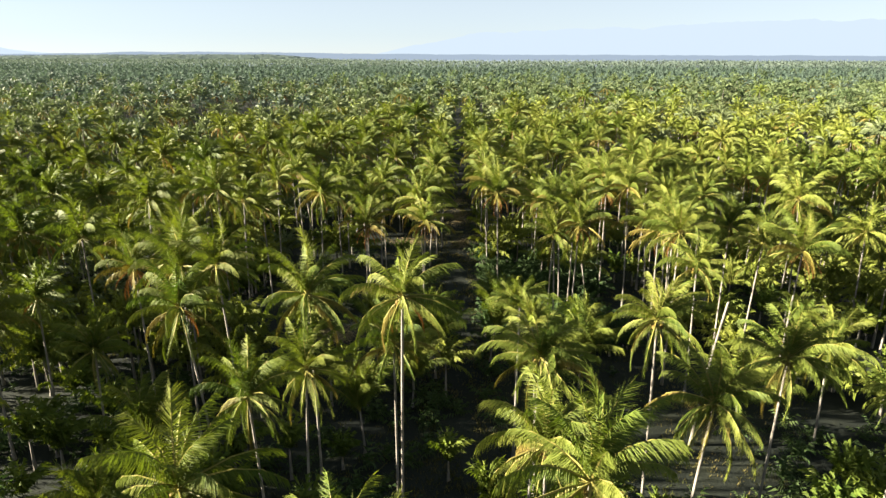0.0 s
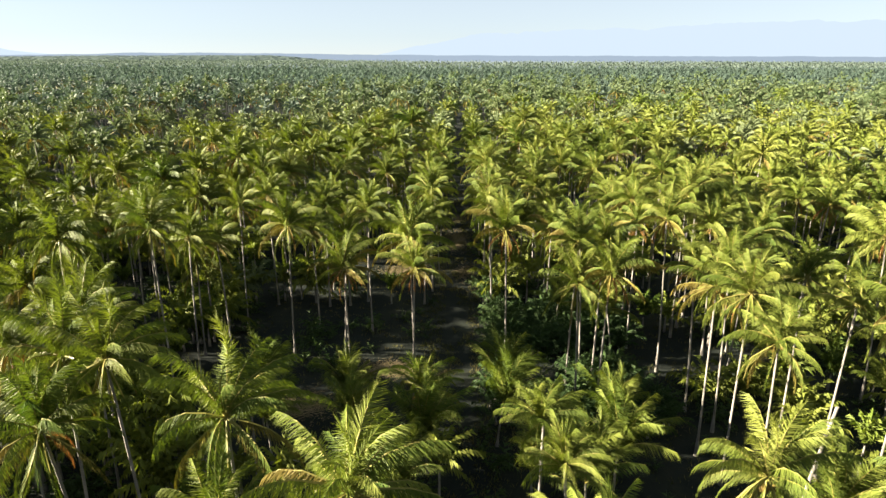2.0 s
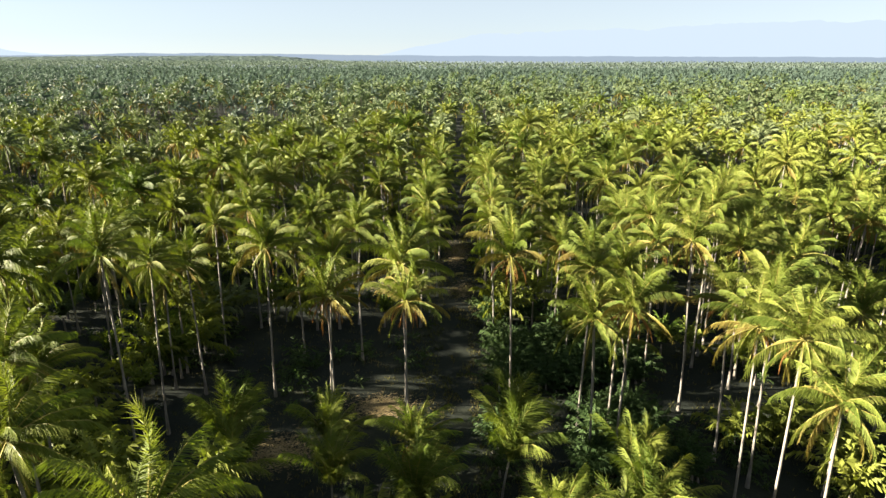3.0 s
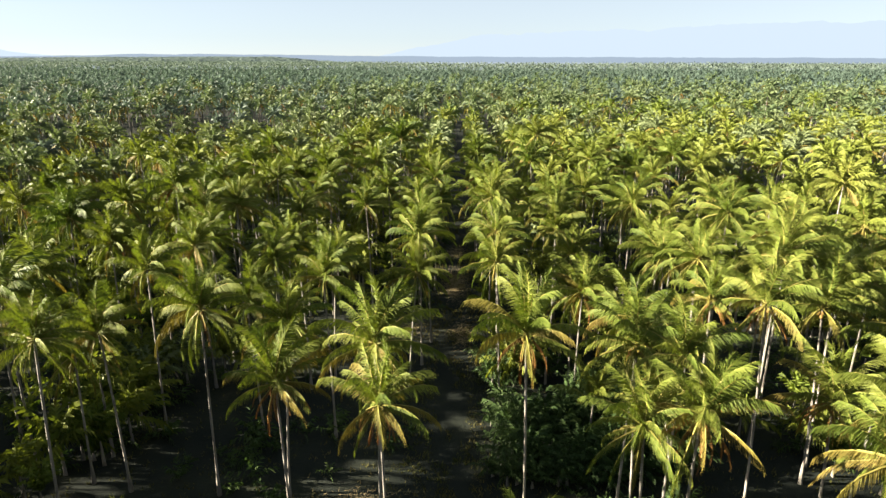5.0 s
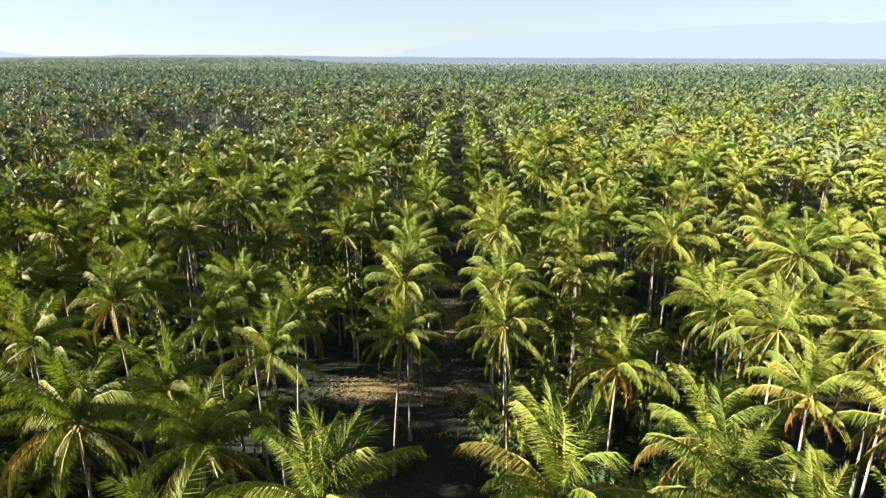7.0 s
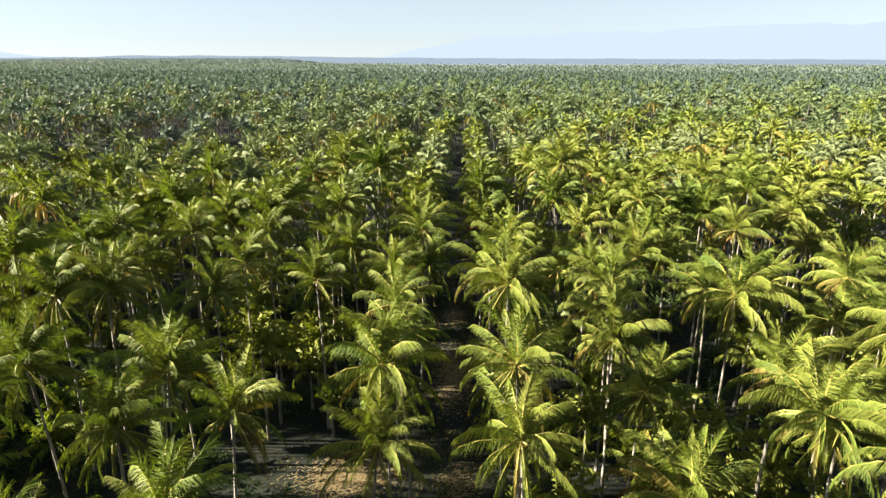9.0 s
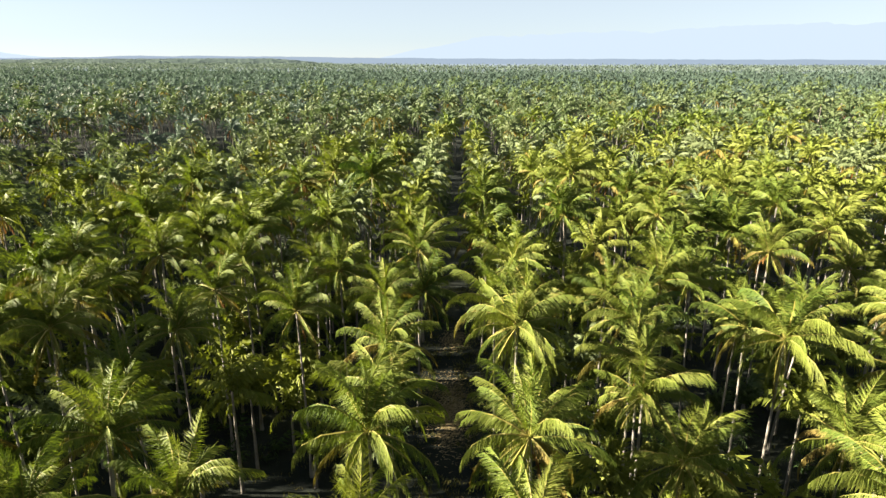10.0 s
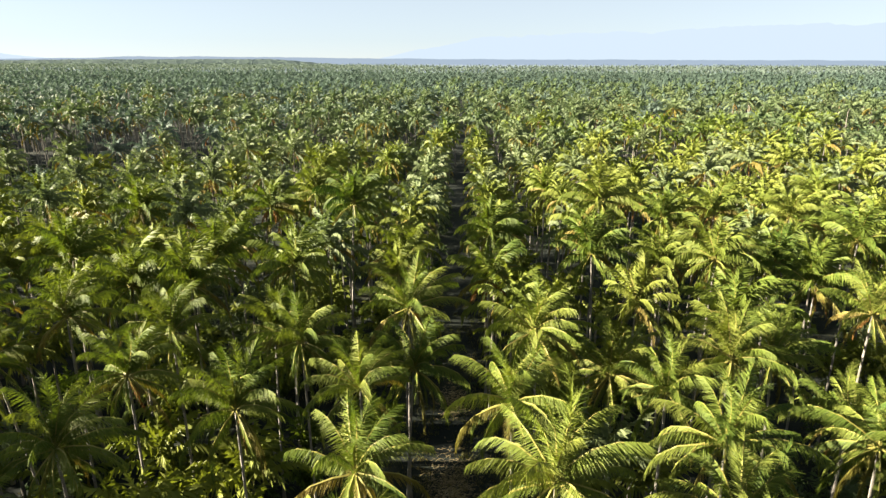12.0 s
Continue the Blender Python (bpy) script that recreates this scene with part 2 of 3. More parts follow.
def row_x(k):
    return ROW_X + k * ROW_GAP


def plant_row(k, places):
    for y, aside, h, young in places:
        n = len(planted)
        planted.append((row_x(k) + aside, y))
        rng = random.Random(1000 + n)
        size = rng.uniform(0.88, 1.12) if young <= 0 else rng.uniform(0.62, 0.72) if young < 0.5 else rng.uniform(1.15, 1.4)
        if young > 0.5:
            h = max(1.2, h - 1.6)
        palm(row_x(k) + aside, y, h, size, young, (rng.gauss(0, 0.5), rng.gauss(0, 0.5)), n)


# Each row of the plantation: how far along, how far off the row's line, height of the crown's heart; the last number is over 0.5 for a young palm, -1 for one that yellows.
plant_row(-6, [(75.8, -3.3, 13.0, -1), (113.4, 3.6, 17.3, 0)])
plant_row(-5, [(59.5, -4.0, 6.0, 0.7), (62.5, 0.8, 17.3, 0), (71.5, 4.0, 19.7, 0), (88.2, 4.0, 17.3, 0), (122.8, -3.5, 17.2, 0), (123.3, 3.1, 19.4, 0), (135.9, 1.7, 16.8, 0), (141.4, 2.3, 15.6, 0), (151.8, 4.6, 17.8, 0), (154.3, -3.9, 15.6, 0), (155.6, 2.4, 17.6, 0), (156.4, -0.6, 16.3, 0), (168.2, 3.3, 18.7, 0)])
plant_row(-4, [(48.5, -0.1, 11.1, 0), (55.3, 0.8, 16.5, -1), (60.0, 3.5, 17.6, 0), (73.5, 2.5, 20.3, 0), (79.1, 3.7, 17.7, 0), (86.1, 3.8, 15.1, 0), (87.3, 0.6, 12.5, 0), (95.0, 3.7, 17.3, 0), (109.2, 4.0, 16.3, 0), (120.2, -0.8, 17.0, 0), (121.4, 2.9, 17.2, 0), (136.7, -4.2, 18.2, 0), (137.1, 4.0, 18.0, 0), (154.7, 1.8, 17.1, 0)])
plant_row(-3, [(34.7, -2.1, 6.5, 0.8), (45.1, -4.1, 6.0, 0.7), (45.7, 0.2, 16.5, 0), (49.7, 1.9, 18.8, 0), (51.6, -2.0, 18.0, 0), (70.0, 3.7, 6.0, 0.8), (85.4, 3.4, 17.5, 0), (93.5, 4.1, 14.8, 0), (103.2, -4.5, 17.1, 0), (103.6, 3.8, 15.5, 0), (111.0, 3.4, 15.2, 0), (124.5, 1.5, 15.7, 0), (131.5, 2.0, 16.4, 0), (135.8, 3.1, 17.5, 0), (143.3, 1.4, 18.5, 0), (144.3, -4.1, 17.8, 0), (152.2, 0.1, 17.6, 0), (158.5, -0.0, 17.4, 0), (168.0, 0.8, 19.1, -1), (183.5, 2.6, 17.9, 0)])
plant_row(-2, [(24.7, -0.1, 15.8, 0), (34.8, 0.0, 14.9, 0), (41.0, 2.3, 13.6, 0), (44.7, 1.8, 18.2, 0), (50.1, 4.6, 6.0, 0.8), (65.5, 4.3, 6.0, 0.8), (66.0, -3.6, 6.0, 0.8), (71.6, 2.9, 5.5, 0.8), (79.7, 1.5, 14.4, -1), (84.9, 1.1, 16.7, 0), (94.4, 1.9, 17.1, 0), (105.6, 0.8, 15.4, 0), (129.0, 0.7, 15.6, 0), (135.6, 3.2, 17.0, 0), (145.2, 0.3, 19.3, 0), (149.9, -1.1, 17.7, 0), (160.0, 3.0, 21.5, 0), (165.8, 0.1, 16.3, 0)])
plant_row(-1, [(33.7, 1.1, 22.5, 0), (58.7, -0.1, 4.5, 0.8), (63.4, 1.8, 6.0, 0.8), (68.4, 1.4, 6.3, -1), (73.8, 0.4, 16.4, -1), (78.8, -0.5, 18.0, 0), (104.8, 0.6, 13.8, 0), (110.4, 0.4, 16.2, 0), (123.0, -0.1, 15.7, 0), (136.2, 1.9, 14.8, 0), (140.9, 1.2, 17.5, 0), (151.2, -0.7, 16.7, 0), (156.2, -0.5, 17.5, 0)])
plant_row(0, [(22.5, 1.1, 18.3, 0), (28.7, 0.1, 15.8, 0), (34.2, 0.4, 18.4, 0), (44.2, 1.1, 15.9, 0.4), (48.1, 0.5, 16.0, 0.4), (60.2, 1.6, 5.0, 0.8), (68.2, -0.1, 6.5, 0.8), (73.3, 0.2, 6.0, 0.8), (77.9, 0.3, 19.3, -1), (102.8, -0.2, 15.8, 0), (108.0, -0.1, 17.7, 0), (117.6, 0.0, 19.6, 0), (127.6, -1.0, 17.2, 0), (137.3, 1.4, 17.3, 0), (152.9, -1.1, 15.7, -1), (157.3, -1.0, 19.3, 0), (160.8, -0.1, 18.0, 0)])
plant_row(1, [(33.8, 2.1, 15.5, 0), (40.8, 0.4, 18.1, 0), (57.8, -3.6, 6.0, 0.8), (61.4, -0.3, 6.5, 0.8), (66.8, -0.0, 6.0, 0.8), (73.4, 1.0, 16.4, -1), (74.5, -1.9, 14.8, 0), (77.3, 1.1, 18.1, 0), (81.1, -0.7, 17.0, 0), (84.9, -0.0, 17.6, 0), (100.6, -0.7, 13.5, -1), (105.0, -1.0, 11.3, -1), (110.9, -0.1, 14.3, 0), (114.9, -1.5, 16.2, 0), (118.7, -0.9, 16.8, 0), (122.2, -0.3, 18.3, 0), (129.3, -0.8, 17.1, 0), (137.0, -2.2, 14.1, 0), (144.8, 1.6, 16.6, 0), (153.8, -0.5, 18.2, 0), (157.4, 0.7, 22.6, 0), (185.8, -1.0, 17.9, 0)])
plant_row(2, [(59.3, 1.0, 15.9, 0), (63.7, 0.6, 18.1, 0), (68.5, -0.1, 16.9, 0), (71.0, 1.9, 18.3, 0), (75.2, 0.4, 16.3, -1), (85.0, 0.5, 18.7, -1), (89.5, -4.2, 6.0, 0.5), (90.9, -1.0, 16.7, -1), (97.1, -0.1, 18.3, 0), (104.5, 0.0, 15.7, 0), (105.5, -0.6, 16.0, 0), (111.8, 0.2, 15.3, 0), (118.3, -0.7, 18.6, 0), (135.5, -3.5, 16.2, 0), (135.9, -0.5, 16.0, 0), (142.7, -0.4, 16.5, 0), (147.8, -0.3, 19.6, 0), (151.6, -3.9, 18.1, 0), (170.5, 2.2, 17.7, 0)])
plant_row(3, [(51.8, 1.8, 10.7, 0), (55.0, -4.3, 6.0, 0.7), (60.8, 3.0, 17.1, -1), (65.6, 1.3, 16.5, 0), (71.2, -0.1, 16.8, 0), (84.3, 1.3, 17.3, 0), (89.0, -2.0, 16.8, 0), (91.9, 0.6, 17.8, 0), (93.3, -3.6, 19.7, 0), (97.3, -1.9, 18.7, 0), (99.6, 0.1, 19.9, 0), (109.6, -1.7, 19.7, 0), (125.1, 2.9, 17.8, 0), (139.4, -1.0, 18.1, 0), (146.0, -2.1, 18.1, 0), (151.1, -2.7, 18.3, 0), (155.9, 0.5, 17.1, 0), (159.3, 2.4, 20.4, 0), (169.5, -1.2, 18.5, -1)])
plant_row(4, [(78.3, 2.2, 18.7, 0), (96.6, -2.4, 16.3, 0), (121.3, -0.4, 17.4, 0), (146.2, -1.0, 18.5, 0), (148.8, 1.2, 18.2, 0), (154.7, -2.4, 19.4, 0), (164.7, 0.1, 17.6, 0)])
plant_row(5, [(100.5, 0.0, 16.9, -1), (126.0, 2.1, 19.9, 0), (189.9, 3.7, 16.7, 0)])

# Palms between and beside these, in the same rows; those past the edge are too many to count.
EDGE = 142.0
LANE = -2.8


def near_planted(x, y, gap):
    return any(abs(x - a) < gap and abs(y - c) < gap and math.hypot(x - a, y - c) < gap for a, c in planted)


def filled(x, y):
    """Whether the open floor at the near end of the rows is spared."""
    if abs(x - LANE) < 3.2:
        return False
    if (-34 < x < -4 and 64 < y < 104) or (-4 < x < 6 and 82 < y < 100) or (12 < x < 27 and 46 < y < 76):
        return False
    if -19 < x < -12 and (50 < y < 60 or 110 < y < 124):
        return False
    return True


def in_clearing(x, y):
    """The treeless patch far off to the west of the lane."""
    return ((x + 104) / 33) ** 2 + ((y - 258 - 0.3 * (x + 104)) / 60) ** 2 < 1


beyond = []
for k in range(-30, 26):
    y = -40 + plant_rng.uniform(0, 9)
    while y < 236:
        y += (6.3 if y < 95 else 5.3 if y < 150 else 4.9) + plant_rng.gauss(0, 1.2)
        x = row_x(k) + plant_rng.gauss(0, 0.4 if k in (-1, 0) else 0.9)
        side = abs(x) - 0.8 * y
        if side > (62 if x < 0 else 36) or plant_rng.random() < 0.12 or near_planted(x, y, 4.9 if y < 85 else 4.3) or not filled(x, y) or in_clearing(x, y):
            continue
        if x < -28 and y > 120 and noise.noise((x * 0.045, y * 0.04, 1.0)) > 0.16 and plant_rng.random() < 0.4:
            continue
        inner = 13 < y < EDGE and side < (9 if y < 70 else 4)
        h = plant_rng.uniform(13.5, 19.0)
        if inner and x > -27:
            if y < 95 and (plant_rng.random() < 0.25 or near_planted(x, y, 6.2)):
                continue
            h = plant_rng.choice((plant_rng.uniform(3, 6), plant_rng.uniform(12, 15.5))) if y < 95 else plant_rng.uniform(13, 17)
        elif inner:
            h = plant_rng.uniform(3, 6) if plant_rng.random() < 0.2 else plant_rng.uniform(13, 17)
        # Taller west of the view, so that their shade reaches into it.
        elif x < -28 and y < 150:
            h = plant_rng.uniform(15.0, 20.0)
        lean = (plant_rng.gauss(0, 0.5), plant_rng.gauss(0, 0.5))
        size = plant_rng.uniform(0.80, 1.02)
        planted.append((x, y))
        if (1 < x < 13 and 48 < y < 62) or (-30 < x < -24 and (64 < y < 71 or 106 < y < 110 or 132 < y < 134)):
            continue
        if inner:
            palm(x, y, h, size, 0.0 if h > 7 else 0.6, lean, len(planted))
        else:
            beyond.append((x, y, h, size))


def grove_end(x, y):
    """How far the plantation reaches on this bearing."""
    a = math.degrees(math.atan2(x, y))
    return np.interp(a, (-40, -17, -9, 0, 12, 40), (4500, 4500, 2300, 1950, 2050, 2600)) * (1 + 0.05 * noise.noise((a * 0.6, 3.0, 0)))


def rows_between(near, far, gap, rng):
    """Places in the rows between two distances down the lane."""
    out = []
    kmax = int(far * 0.82 / ROW_GAP) + 4
    for k in range(-kmax, kmax):
        y = max(near, abs(row_x(k)) / 0.82 - 30) + rng.uniform(0, gap)
        while y < far:
            y += gap + rng.gauss(0, gap * 0.2)
            x = row_x(k) + rng.gauss(0, 2.2 if near > 400 else 1.2 if k in (-1, 0) else 1.5)
            if in_clearing(x, y) or y > grove_end(x, y):
                continue
            thin = noise.noise((x * 0.02, y * 0.02, 5.0)) + 0.5 * noise.noise((x * 0.06, y * 0.06, 9.0))
            if rng.random() > 0.13 + max(0.0, thin - 0.2) * 1.5:
                out.append((x, y, min(21.5, max(9.0, rng.gauss(16.0, 2.6))), rng.uniform(0.84, 1.12)))
    return out


def stuff_palms(name, places, fronds, pairs, blade, width, bend, label, seed, sides=3, variants=14, young=0.0, aged=1.0, leaf=None):
    """A stand of palms too far off to be told apart, as one mesh: every crown has its fronds and its stem."""
    rng = random.Random(seed)
    lib = library(pairs, blade, width, 1, False, bend, seed)
    types = []
    for _ in range(variants):
        V, F, M = [], [], []
        n = 0
        for age, az, k, dry in crown_plan(rng, fronds, young, aged):
            a, b, rest = bins(age, az)
            v, f, _ = lib[a][b]
            c, s = math.cos(-rest), math.sin(-rest)
            rot = np.array([[c, -s, 0], [s, c, 0], [0, 0, 1]])
            V.append(v @ rot.T * k)
            F += [[i + n for i in q] for q in f]
            M += [dry] * len(f)
            n += len(v)
        types.append((np.concatenate(V), F, M))
    tv, tf = trunk_arrays(1.0, 0, 0, 1, sides, 0.12, 0.09)
    tv, tf = np.array(tv).reshape(-1, 3), tf[:-1]
    verts, counts, loops, slots, n = [], [], [], [], 0
    packed = []
    for V, F, M in types:
        V = np.concatenate([V, tv])
        F = F + [[i + len(V) - len(tv) for i in q] for q in tf]
        packed.append((V, len(V) - len(tv), np.concatenate([np.array(q) for q in F]), np.array([len(q) for q in F]), np.array(M + [3] * len(tf))))
    for x, y, h, size in places:
        V, nt, L, C, M = packed[rng.randrange(variants)]
        W = V * size
        W[:, 2] += h
        W[nt:] = V[nt:] * (1, 1, h)
        verts.append(W + (x, y, 0))
        loops.append(L + n)
        counts.append(C)
        # Farther off and to the west, more crowns take the haze-coloured leaf.
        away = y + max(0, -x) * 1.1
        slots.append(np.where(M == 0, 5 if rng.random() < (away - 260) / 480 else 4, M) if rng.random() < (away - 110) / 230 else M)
        n += len(V)
    verts, loops, counts, slots = np.concatenate(verts), np.concatenate(loops), np.concatenate(counts), np.concatenate(slots)
    me = bpy.data.meshes.new(name)
    me.vertices.add(len(verts))
    me.vertices.foreach_set("co", verts.astype(np.float32).ravel())
    me.loops.add(len(loops))
    me.loops.foreach_set("vertex_index", loops.astype(np.int32))
    me.polygons.add(len(counts))
    me.polygons.foreach_set("loop_start", np.concatenate([[0], np.cumsum(counts)[:-1]]).astype(np.int32))
    me.polygons.foreach_set("material_index", slots.astype(np.int32))
    for m in (leaf or GREEN, OLD, DRY, BARK, leaf or HAZED, leaf or FAR_HAZED):
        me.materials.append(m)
    me.update()
    me.validate()
    return tagged(new(name, me), label, "palms", kind="stuff")


place_rng = random.Random(21)
seen = [p for p in beyond if p[1] > 10 and abs(p[0]) - 0.8 * p[1] < 11]
# Palms out of view, added to shade the rows and carry them on.
around = [p for p in beyond if p not in seen]
stuff_palms("palms_beside", seen, 32, 22, 0.95, 0.3, 1, "dense rows of green coconut palms beside the lane", 11, aged=1.0)
stuff_palms("palms_around", around, 24, 4, 1.12, 0.9, 0, "unseen rows of coconut palms, added to shade the rows in view", 16)
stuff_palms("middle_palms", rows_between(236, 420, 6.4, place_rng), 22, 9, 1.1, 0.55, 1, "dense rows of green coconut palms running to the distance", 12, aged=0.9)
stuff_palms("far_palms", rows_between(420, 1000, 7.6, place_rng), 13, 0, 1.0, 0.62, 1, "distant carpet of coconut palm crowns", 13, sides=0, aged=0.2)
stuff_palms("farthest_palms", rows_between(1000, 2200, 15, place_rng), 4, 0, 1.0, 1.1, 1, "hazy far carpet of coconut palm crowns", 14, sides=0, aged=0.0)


def far_canopy():
    """The plantation's uneven roof of crowns, where single palms are lost to the eye."""
    rng = random.Random(19)
    V, F = [], []
    for i in range(46):
        y = 2150 + 2400 * (i / 45) ** 1.3
        for j in range(601):
            x = y * (j / 300 - 1)
            rise = 21 * np.interp(math.degrees(math.atan2(x, y)), (-36, -30, -16, -8), (0.75, 1, 1, 0)) * min(1, max(0, (y - 2300) / 2000))
            V.append((x + rng.uniform(-5, 5), y + rng.uniform(-20, 20), rng.uniform(9.5, 15) + rise))
    for i in range(45):
        for j in range(600):
            a = i * 601 + j
            if V[a][1] > grove_end(V[a][0], V[a][1]):
                continue
            F.append((a, a + 1, a + 602, a + 601))
    return sheet_mesh("far_canopy", V, F, [FAR_HAZED])


tagged(new("far_canopy", far_canopy()), "uneven far roof of palm crowns, grey-green with painted haze", "palms", kind="stuff")

# ======== the floor under the palms ========
floor_rng = random.Random(31)
low = []


def open_floor(x, y):
    """The bare, trodden stretches under the palms."""
    return (abs(x - LANE) < 3.4 and y > 77) or (-34 < x < -4 and 66 < y < 104) or (-22 < x < -8 and 112 < y < 125) or (12 < x < 30 and 44 < y < 76) or (14 < x < 23 and 118 < y < 127)


for _ in range(4000):
    y = floor_rng.uniform(16, 330)
    x = floor_rng.uniform(-0.80 * y - 12, 0.80 * y + 6) if y < 200 else floor_rng.uniform(-0.75 * y, 0.3 * y)
    patch = noise.noise((x * 0.07, y * 0.07, 2.0))
    if (abs(x - LANE) < 2.1 and y > 77) or patch < -0.22 or (open_floor(x, y) and patch < 0.12):
        continue
    low.append((x, y, 0.05, floor_rng.uniform(0.22, 0.62)))
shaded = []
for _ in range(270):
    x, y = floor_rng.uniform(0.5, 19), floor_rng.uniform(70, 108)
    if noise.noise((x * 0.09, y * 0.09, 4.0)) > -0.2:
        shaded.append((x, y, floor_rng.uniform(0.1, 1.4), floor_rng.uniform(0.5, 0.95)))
# Darker than other leaves: the deep shade under the palms is in this colour.
SHADE_LEAF = leaf_material("leaf_painted_shade", [(0.014, 0.029, 0.012), (0.030, 0.052, 0.018), (0.054, 0.074, 0.026)], (1.0, 1.2, 0.6), 0.2)
stuff_palms("undergrowth", low, 9, 5, 1.4, 0.55, 1, "low shrubs and shoots under the palms, shade painted into their dark green leaves", 15, sides=0, young=0.55, aged=0.0, leaf=SHADE_LEAF)
stuff_palms("shaded_young_palms", shaded, 14, 15, 0.9, 0.26, 1, "crowded young palms, deep shade painted into their dark green leaves", 23, young=0.6, aged=0.0, leaf=SHADE_LEAF)

saplings, thicket = [], []
while len(saplings) < 330:
    y = floor_rng.uniform(20, 165)
    x = floor_rng.uniform(-0.8 * y - 6, 0.8 * y + 2)
    if open_floor(x, y) or near_planted(x, y, 2.2) or (-3 < x < 45 and 48 < y < 105 and (x < 17 or floor_rng.random() < 0.4)):
        continue
    saplings.append((x, y, floor_rng.uniform(0.6, 3.2), floor_rng.uniform(0.6, 0.95)))
while len(thicket) < 460:
    y = floor_rng.uniform(58, 190)
    x = floor_rng.uniform(-0.78 * y - 6, 0.78 * y + 4)
    if open_floor(x, y) or near_planted(x, y, 2.0) or noise.noise((x * 0.05, y * 0.05, 12.0)) < -0.15:
        continue
    east = -3 < x < 45 and y < 105
    if east and (x < 17 or floor_rng.random() < 0.5):
        continue
    thicket.append((x, y, floor_rng.uniform(1.0, 2.4) if east else floor_rng.uniform(1.5, 4.5), floor_rng.uniform(0.75, 1.05)))
while len(thicket) < 590:
    y = floor_rng.uniform(60, 190)
    x = floor_rng.uniform(-0.78 * y - 6, 0.78 * y + 4)
    if not open_floor(x, y) and not near_planted(x, y, 3.3) and not (-4 < x < 45 and y < 105):
        thicket.append((x, y, floor_rng.uniform(6.0, 11.5), floor_rng.uniform(0.7, 0.95)))
while len(thicket) < 900:
    y = floor_rng.uniform(125, 320)
    x = floor_rng.uniform(-0.72 * y, 0.1 * y)
    if abs(x - LANE) > 4 and not open_floor(x, y) and not near_planted(x, y, 2.5):
        thicket.append((x, y, floor_rng.uniform(1.0, 3.0) if in_clearing(x, y) else floor_rng.uniform(2.0, 10.0), floor_rng.uniform(0.8, 1.1)))
stuff_palms("saplings", saplings, 18, 12, 1.0, 0.46, 1, "dark green young palms growing between the trunks", 17, young=0.8, aged=0.0)
stuff_palms("half_grown_palms", thicket, 18, 11, 1.0, 0.5, 1, "half-grown green palms in the shade of the tall ones", 18, young=0.45, aged=0.1)


def grass_patch(count):
    """Tufts of grass blades along the lane and on the open floor."""
    V, F = [], []
    for _ in range(count):
        y = floor_rng.uniform(20, 190)
        x = LANE + floor_rng.gauss(0, 2.6) if floor_rng.random() < 0.3 else floor_rng.uniform(-0.7 * y, 0.6 * y)
        if abs(x - LANE) < 1.9 and noise.noise((x * 0.4, y * 0.25, 0)) < 0.05:
            continue
        for _ in range(5):
            a, h = floor_rng.uniform(0, 6.28), floor_rng.uniform(0.12, 0.36)
            px, py = x + floor_rng.gauss(0, 0.22), y + floor_rng.gauss(0, 0.22)
            dx, dy = math.cos(a) * 0.05, math.sin(a) * 0.05
            b = len(V)
            V += [(px - dx, py - dy, 0), (px + dx, py + dy, 0), (px + dy * 4, py - dx * 4, h)]
            F.append((b, b + 1, b + 2))
    return sheet_mesh("grass", V, F, [GRASS])


GRASS = leaf_material("dry_grass", [(0.014, 0.022, 0.005), (0.034, 0.042, 0.010), (0.12, 0.098, 0.04)], (1.2, 1.2, 0.8), 0.3, 0.7)
tagged(new("grass", grass_patch(16000)), "short green and straw-coloured grass on the lane", "grass", kind="stuff")

def litter(patches):
    """Straw and broken leaflets trodden flat on the lane and on bare spots, some pale in place of sunlight; patches:
    middle, half sizes, how many.
    """
    V, F = [], []
    for cx, cy, rx, ry, count in patches:
        for _ in range(count):
            px, py = floor_rng.gauss(cx, rx * 0.5), floor_rng.gauss(cy, ry * 0.5)
            a, l = floor_rng.gauss(0, 0.7), floor_rng.uniform(0.2, 0.6)
            w, z = floor_rng.uniform(0.025, 0.06), floor_rng.uniform(0.01, 0.09)
            ux, uy = math.cos(a) * l, math.sin(a) * l
            vx, vy = -math.sin(a) * w, math.cos(a) * w
            b = len(V)
            V += [(px - vx, py - vy, z), (px + vx, py + vy, z), (px + ux, py + uy, z + floor_rng.uniform(-0.01, 0.08))]
            F.append((b, b + 1, b + 2))
    return sheet_mesh("litter", V, F, [STRAW])


STRAW = leaf_material("straw", [(0.10, 0.08, 0.04), (0.18, 0.14, 0.075), (0.27, 0.215, 0.13)], (1, 1, 1), 0.1, 0.9, 0.4)
# The last patch is pale straw standing in for a sunlit strip of ground.
tagged(new("litter", litter([(LANE, 139, 2.0, 7, 2200), (LANE, 157, 1.8, 3, 500), (LANE + 1, 119, 1.6, 4, 500), (-10.8, 84, 3.2, 2.2, 1500),
                             (-19.7, 75.5, 3.5, 2.6, 1500), (-12, 120, 4, 3.0, 2000), (28, 81.5, 4, 0.9, 700)])),
       "trodden straw and dry leaf litter on the bare ground, partly painted sunlight", "litter", kind="stuff")


def dead_trunk(x, y, h, lean):
    """A headless palm stem, bleached and leaning."""
    ob = new("dead_palm_trunk")
    ob.location = (x, y, 0)
    v, f = trunk_arrays(h, lean[0], lean[1], 8, 8, 0.15, 0.10)
    part("trunk", sheet_mesh("trunk", v, f, [BARK]), ob)
    return tagged(ob, "bare grey palm trunk that lost its crown", "dead palm", "dead palm trunks")


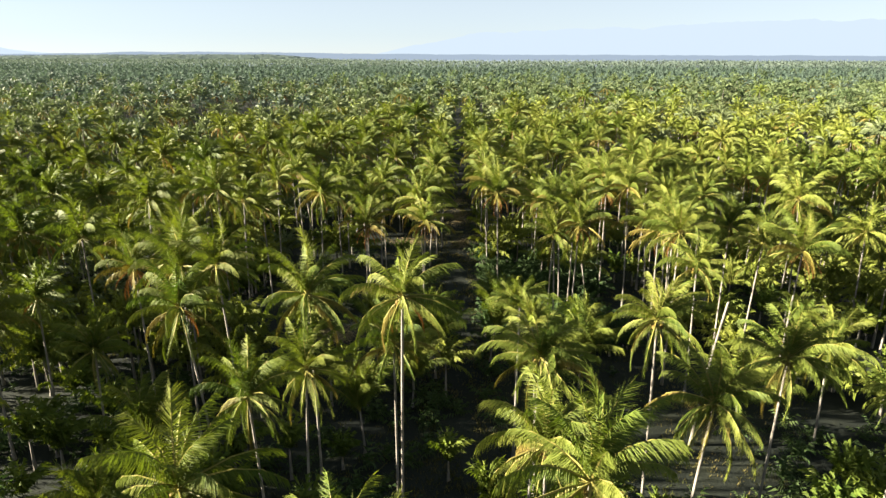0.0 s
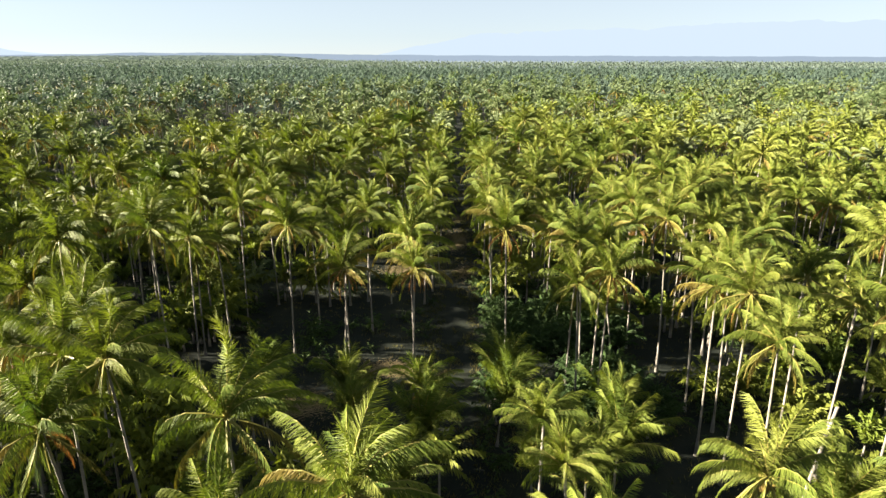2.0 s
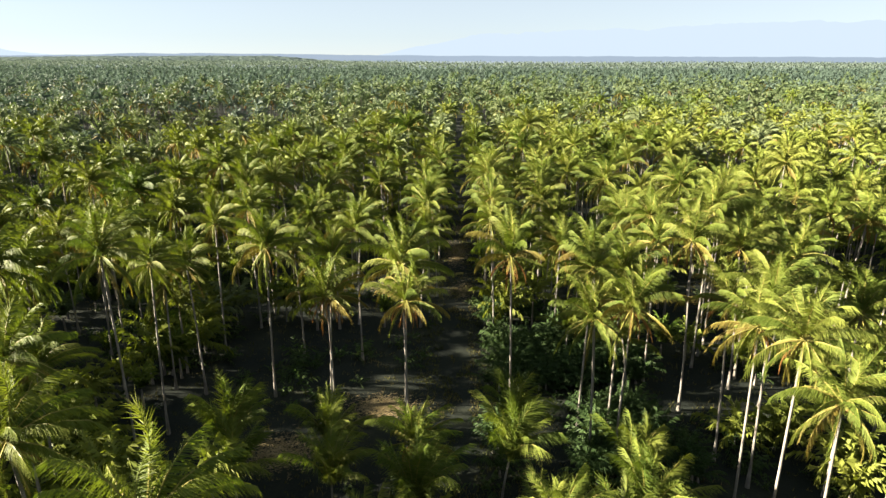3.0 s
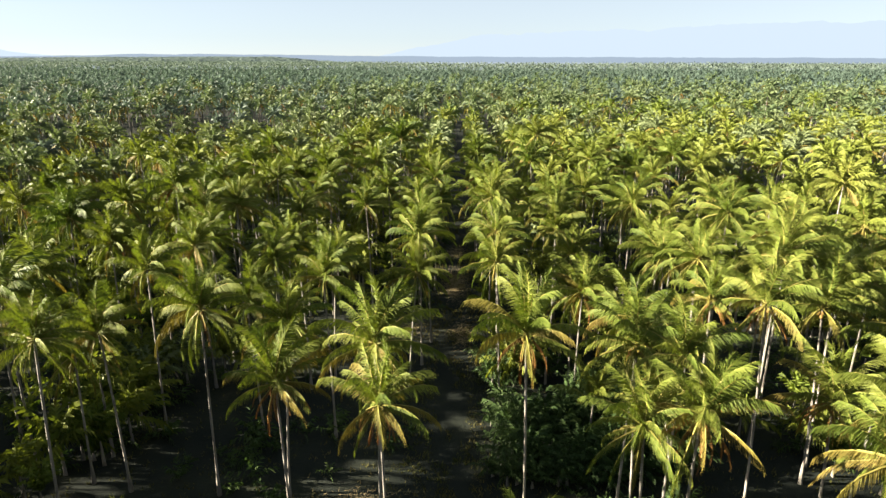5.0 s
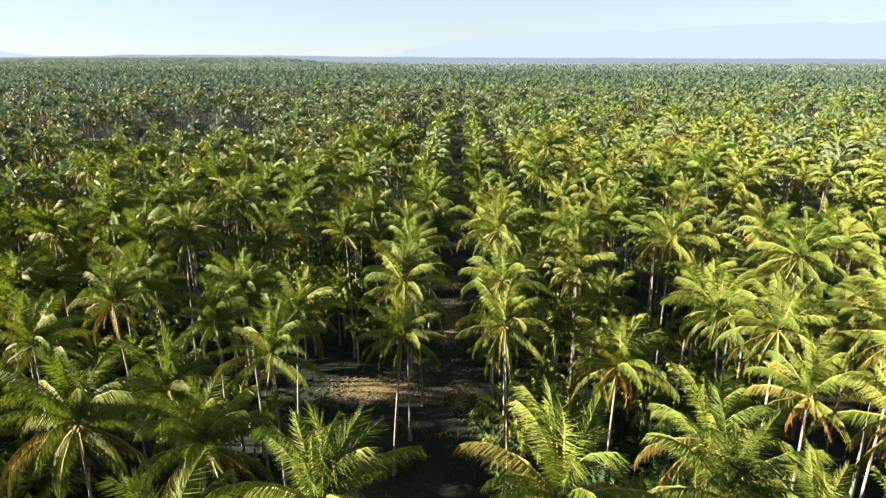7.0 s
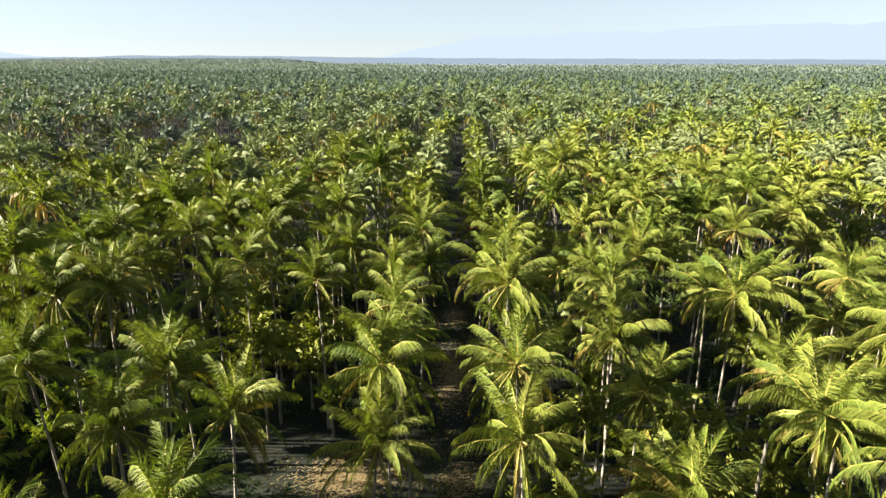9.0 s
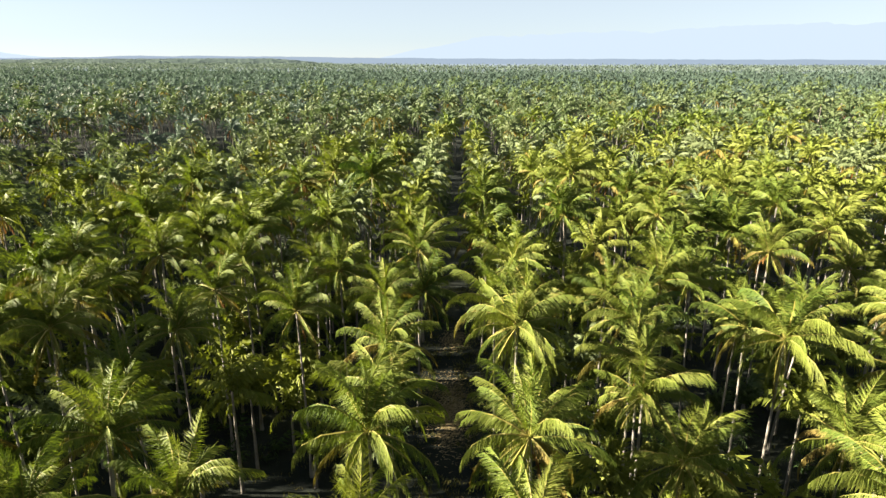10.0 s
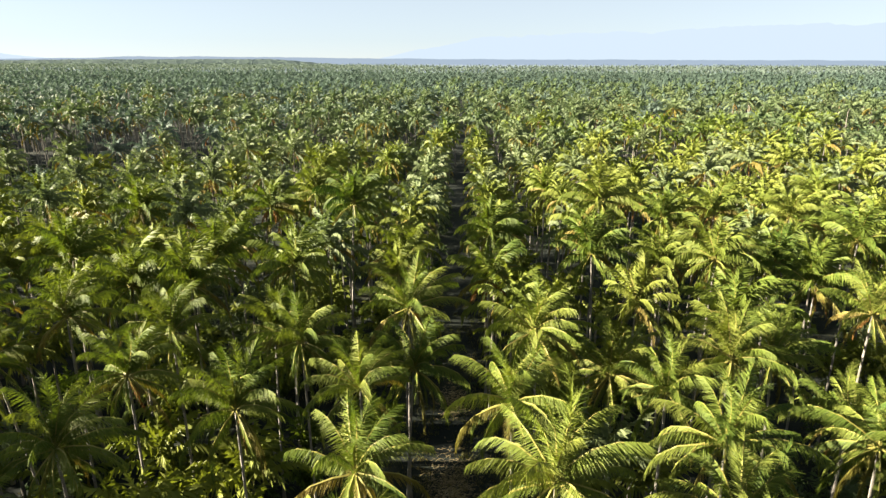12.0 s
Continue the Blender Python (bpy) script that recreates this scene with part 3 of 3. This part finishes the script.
dead_trunk(20.0, 52.0, 15.0, (1.6, 0.0))
dead_trunk(17.6, 107.5, 12.5, (0.5, 0.3))
dead_trunk(-18.9, 103.9, 13.0, (-0.4, 0.2))

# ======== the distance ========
# Even glow with the haze in its colour; no light falls on it.
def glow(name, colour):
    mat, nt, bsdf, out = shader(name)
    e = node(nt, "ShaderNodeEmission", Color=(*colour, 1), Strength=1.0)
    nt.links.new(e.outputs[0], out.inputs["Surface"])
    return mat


def ridge(name, label, mat, r, heights, seed):
    """A far ridge on an arc about the plantation; heights: bearing in degrees from the lane and metres."""
    rng = random.Random(seed)
    V, F = [], []
    a0, a1 = heights[0][0], heights[-1][0]
    n = int((a1 - a0) * 4)
    for i in range(n + 1):
        a = a0 + (a1 - a0) * i / n
        h = np.interp(a, [p[0] for p in heights], [p[1] for p in heights])
        h *= 1 + 0.12 * noise.noise((a * 0.35, seed, 0)) + 0.05 * noise.noise((a * 1.7, seed, 3))
        x, y = r * math.sin(radians(a)), r * math.cos(radians(a))
        V += [(x, y, -40), (x, y, h), (x * 1.02, y * 1.02, -40)]
        if i:
            b = 3 * (i - 1)
            F += [(b, b + 3, b + 4, b + 1), (b + 1, b + 4, b + 5, b + 2)]
    return tagged(new(name, sheet_mesh(name, V, F, [mat])), label, "hills", kind="structure")


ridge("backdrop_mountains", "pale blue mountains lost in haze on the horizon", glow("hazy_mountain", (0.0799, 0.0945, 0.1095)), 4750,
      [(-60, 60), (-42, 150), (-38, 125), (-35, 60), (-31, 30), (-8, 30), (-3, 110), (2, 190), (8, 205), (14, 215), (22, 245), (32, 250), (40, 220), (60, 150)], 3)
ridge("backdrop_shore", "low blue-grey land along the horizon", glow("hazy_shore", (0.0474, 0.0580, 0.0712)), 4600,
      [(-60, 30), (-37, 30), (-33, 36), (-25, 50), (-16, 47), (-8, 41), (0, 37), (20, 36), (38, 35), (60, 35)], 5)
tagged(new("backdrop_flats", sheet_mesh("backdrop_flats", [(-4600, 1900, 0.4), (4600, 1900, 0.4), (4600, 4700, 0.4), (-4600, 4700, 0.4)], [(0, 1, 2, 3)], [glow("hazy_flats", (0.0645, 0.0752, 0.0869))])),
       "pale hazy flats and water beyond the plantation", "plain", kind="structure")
